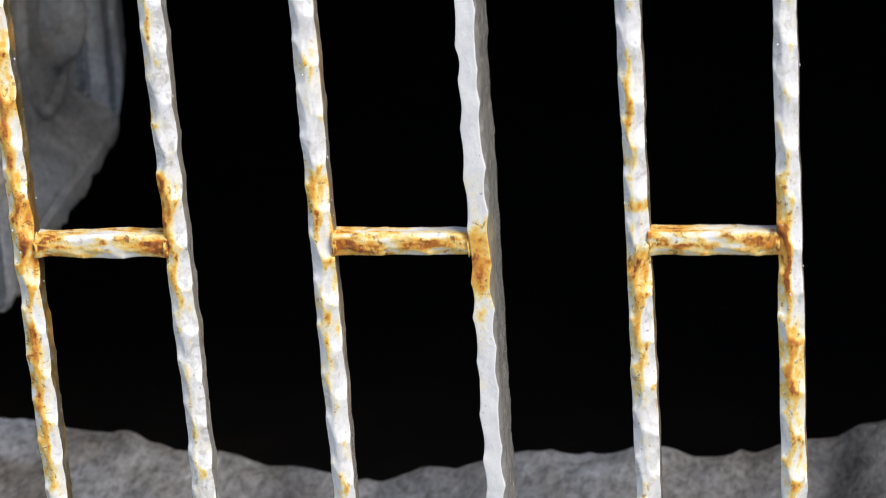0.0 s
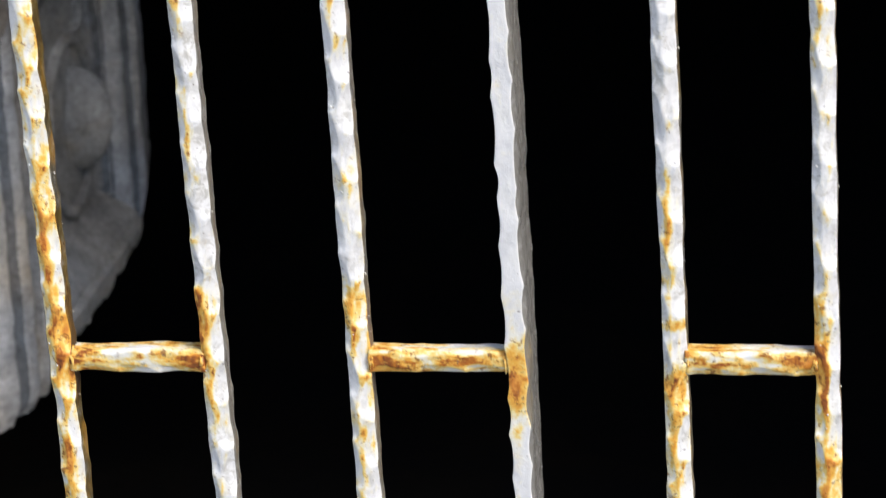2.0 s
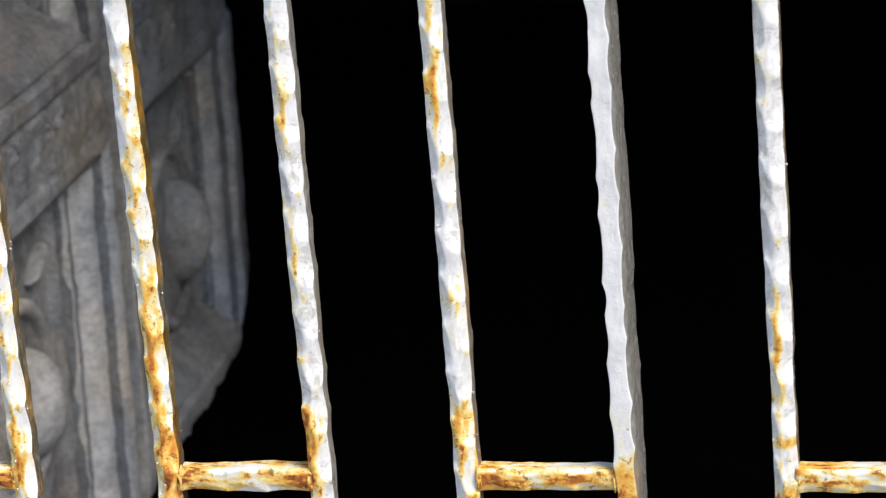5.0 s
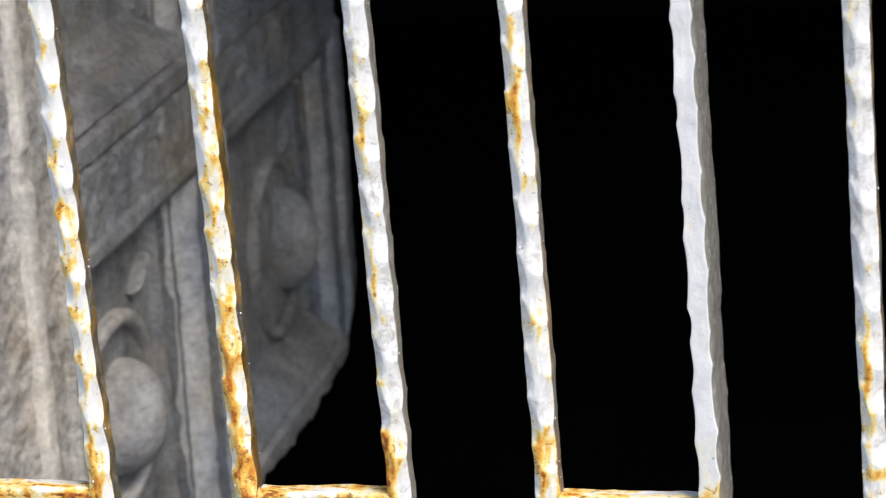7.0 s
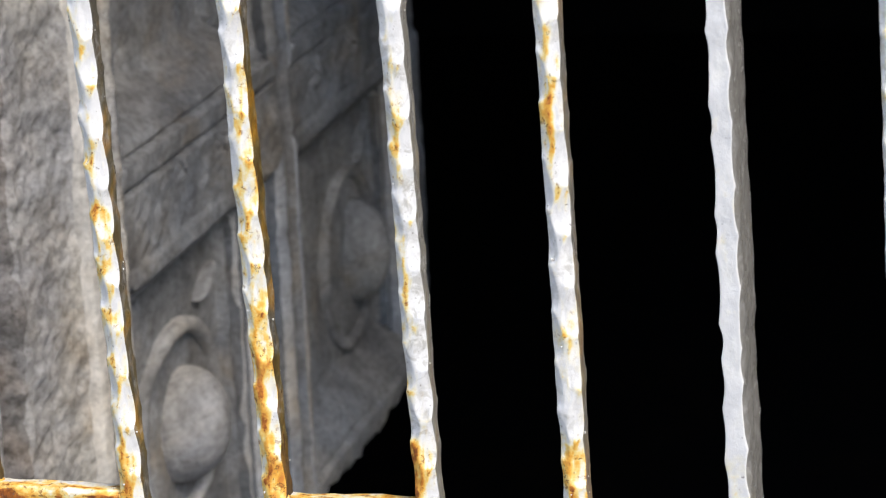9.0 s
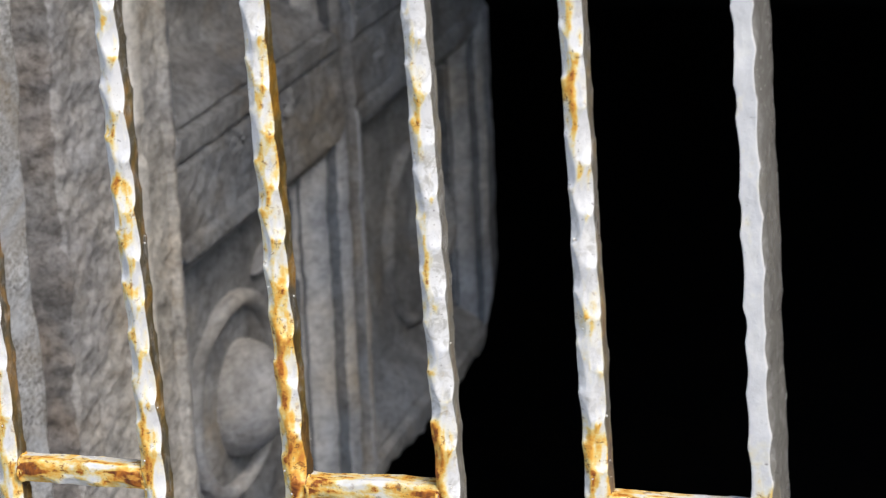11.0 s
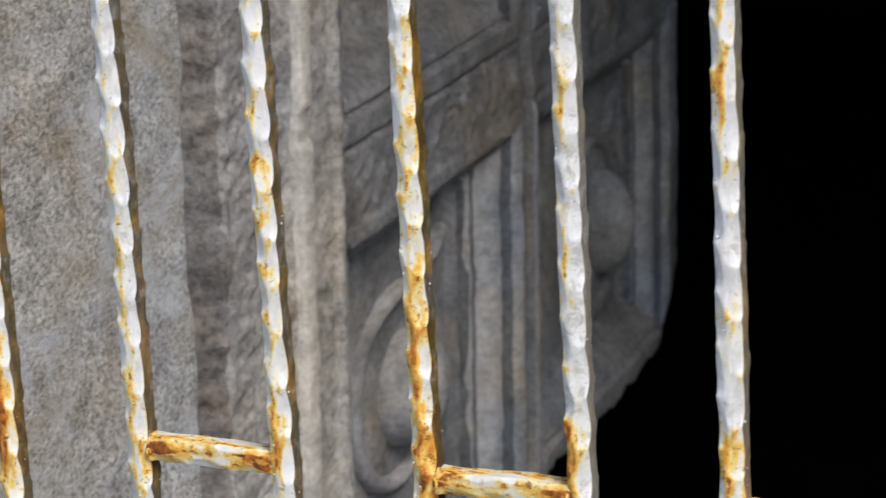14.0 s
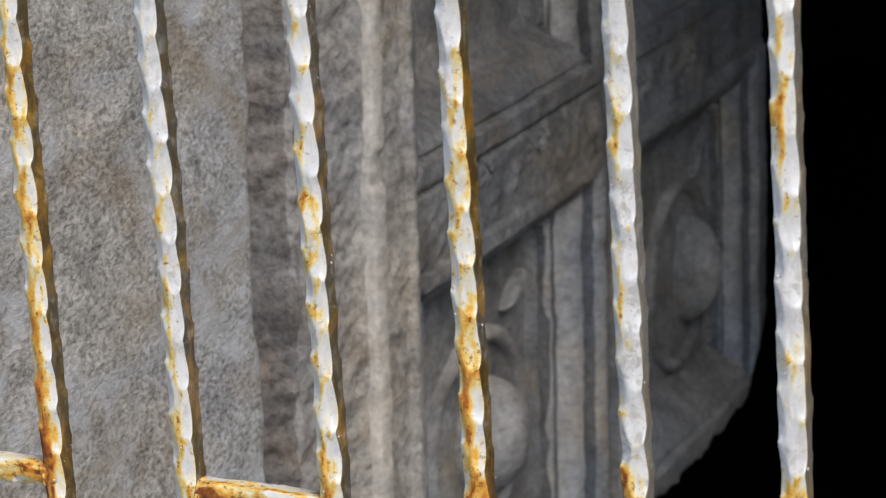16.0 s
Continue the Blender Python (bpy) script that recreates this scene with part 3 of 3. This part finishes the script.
# centre, rust, ochre, flank tone, grime, joints to the left or right (-1, 1)
BARS = (
    (-0.452, 0.02, 0.22, 0.7, 0.15, 1), (-0.364, 0.08, 0.34, 0.8, 0.2, 1), (-0.272, 0.09, 0.38, 0.9, 0.2, -1), (-0.1812, 0.02, 0.12, 0.9, 0.25, 1),
    (-0.0882, 0.05, 0.22, 0.9, 0.0, -1), (-0.0004, 0.07, 0.32, 1.0, 0.2, 1), (0.0897, 0.02, 0.10, 0.1, 0.45, -1), (0.1741, -0.04, 0.14, 0.4, 0.15, 1),
    (0.3498, -0.03, 0.03, 0.8, 0.3, 1), (0.4315, 0.03, 0.20, 0.9, 0.2, -1), (0.527, 0.05, 0.3, 0.3, 0.1, 1), (0.613, 0.05, 0.3, 0.3, 0.1, -1),
) + tuple((0.70 + 0.09 * k, 0.05, 0.3, 0.3, 0.1, 1 - 2 * (k % 2)) for k in range(21))
# how far each joint has rusted, and trails elsewhere: height, reach up and down, amount, side of the bar
JOINT = {2: 1.0, 3: 0.75, 4: 0.7, 5: 1.1, 6: 0.65, 7: 0.9, 8: 0.3, 9: 1.15}
TRAILS = {
    2: ((1.16, 0.05, 0.05, 0.3, -2.2),), 4: ((1.169, 0.006, 0.008, 0.8, -2.0), (1.14, 0.006, 0.01, 0.6, -2.3), (1.11, 0.006, 0.01, 0.5, -2.3)),
    5: ((1.05, 0.06, 0.06, 0.45, -2.3), (1.16, 0.03, 0.04, 0.3, -2.4)), 6: ((1.038, 0.006, 0.02, 0.75, -2.2), (1.075, 0.005, 0.008, 0.55, -2.3)),
    7: ((1.038, 0.008, 0.022, 0.85, -1.4), (1.10, 0.02, 0.02, 0.3, -1.6), (0.95, 0.03, 0.03, 0.35, -1.2)),
    8: ((1.022, 0.004, 0.004, 1.1, -1.8), (1.046, 0.004, 0.004, 0.5, -1.5), (0.985, 0.012, 0.02, 0.6, -1.0), (0.93, 0.03, 0.05, 0.45, -1.3)), 9: ((0.93, 0.04, 0.06, 0.45, -1.2),),
}
# the height of one tip among the hollows of a bar
TIP = {2: 1.207, 3: 1.198, 4: 1.184, 5: 1.198, 6: 1.196, 7: 1.188}
for i, (cx, rust, ochre, side, grime, to) in enumerate(BARS):
    v, f, dent = hammered(HEAD - FOOT, 100 + 13 * i, tip=TIP.get(i, 1.195) - FOOT, fine=(0.30, 0.98), grain=0.0014 if i < 10 else 0.006, side=16 if i < 10 else 5)
    joints = [(1.0 - FOOT, 0.034, 0.028, JOINT.get(i, 0.8), 0.0 if to > 0 else math.pi)] + [(z - FOOT, *rest) for z, *rest in TRAILS.get(i, ())]
    wear = wear_of(v, 200 + 7 * i, joints, rust, ochre, grime, dent)
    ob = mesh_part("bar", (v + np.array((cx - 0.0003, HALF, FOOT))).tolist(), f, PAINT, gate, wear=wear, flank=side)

# the flat upright set edge-on
FLAT_X = 0.2624
v, f, dent = hammered(HEAD - FOOT, 77, 0.0062, 0.0175, 1.19 - FOOT, right=(0.0018, 0.005), left=(0.0017, 0.03), lean=(1.0, 1.0), fine=(0.30, 0.98), spread=0.25)
wear = wear_of(v, 79, [(1.0 - FOOT, 0.012, 0.06, 1.0, -math.pi * 0.6)], -0.3, -0.25, -0.2)
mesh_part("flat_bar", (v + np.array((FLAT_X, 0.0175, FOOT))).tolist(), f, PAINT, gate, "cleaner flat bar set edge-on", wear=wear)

for i, (x0, x1) in enumerate(((-0.452, -0.364), (-0.272 - 0.092, -0.272), (-0.1812, -0.0882), (-0.0004, 0.0897), (0.1741, 0.2564 + 0.006), (0.3498, 0.4315), (0.527, 0.613), (0.70, 0.79))):
    if i == 0:
        continue
    level_z = 0.998 + (0.0016 if x0 > 0.3 else 0.0009 if x0 > 0.1 else 0.0)
    a, b = x0 + HALF - 0.0015, x1 - (HALF if abs(x1 - FLAT_X) > 0.01 else 0.006) + 0.0015
    v, f, dent = hammered(b - a, 300 + 11 * i, 0.0066, 0.0066, 0.005, 0.026, (0.0052, 0.0026), (0.0034, 0.002), spread=0.15)
    wear = wear_of(v, 330 + 5 * i, [(0.0, 0.022, 0.02, 0.75, -1.2), (b - a, 0.02, 0.024, 0.75, -1.2)], 0.12, 0.26, 0.0, 0.6 * dent)
    w = np.stack([v[:, 2] + a, v[:, 1] + 0.0075, level_z - v[:, 0]], -1)
    rung = mesh_part("rung", w.tolist(), f, PAINT, gate, "rust-stained short cross rung", wear=wear)
    for j, (ex, s) in enumerate(((a + 0.0015, 1), (b - 0.0015, -1))):
        bm = bmesh.new()
        bmesh.ops.create_icosphere(bm, subdivisions=3, radius=1.0)
        for q in bm.verts:
            nz_ = 1 + 0.5 * noise.noise(q.co * 2.2 + Vector((i * 3.1, j * 1.7, 0)))
            q.co = Vector((ex + q.co.x * 0.0024 * nz_, 0.0066 + q.co.y * 0.0062 * nz_, level_z + q.co.z * 0.0072 * nz_))
        vv = np.array([q.co[:] for q in bm.verts])
        ff = [[q.index for q in fc.verts] for fc in bm.faces]
        bm.free()
        mesh_part("weld_bead", vv.tolist(), ff, PAINT, rung, "", wear=np.tile((0.40, 0.62, 0.0), (len(vv), 1)))

# ---- drips and spatter of paint and weld on the bars ----
rnd = random.Random(5)
tiny = bmesh.new()
bmesh.ops.create_icosphere(tiny, subdivisions=1, radius=1.0)
bead_v = np.array([q.co[:] for q in tiny.verts])
bead_f = np.array([[q.index for q in fc.verts] for fc in tiny.faces])
tiny.free()
for cx, rust, ochre, side, grime, to in BARS[1:10]:
    vs, fs = [], []
    for i in range(11):
        size = rnd.uniform(0.0003, 0.0007)
        z = rnd.uniform(0.8, 1.32) if i < 7 else 1.0 + rnd.gauss(0, 0.03)
        if rnd.random() < 0.5:
            x, y = cx + HALF + rnd.uniform(-0.0003, 0.0002), HALF + rnd.uniform(-0.004, 0.006)
        else:
            x, y = cx + rnd.uniform(-0.006, 0.003), rnd.uniform(-0.0001, 0.0004)
        fs.append(bead_f + len(vs) * len(bead_v))
        vs.append(bead_v * size * np.array((1, 1, rnd.uniform(0.8, 1.5))) + np.array((x, y, z)))
    vs, fs = np.concatenate(vs), np.concatenate(fs)
    ob = mesh_part("paint_spatter", vs.tolist(), fs.tolist(), PAINT, gate, "", wear=np.tile((0.0, 0.1, 0.0), (len(vs), 1)))
    tagged(ob, kind="stuff")
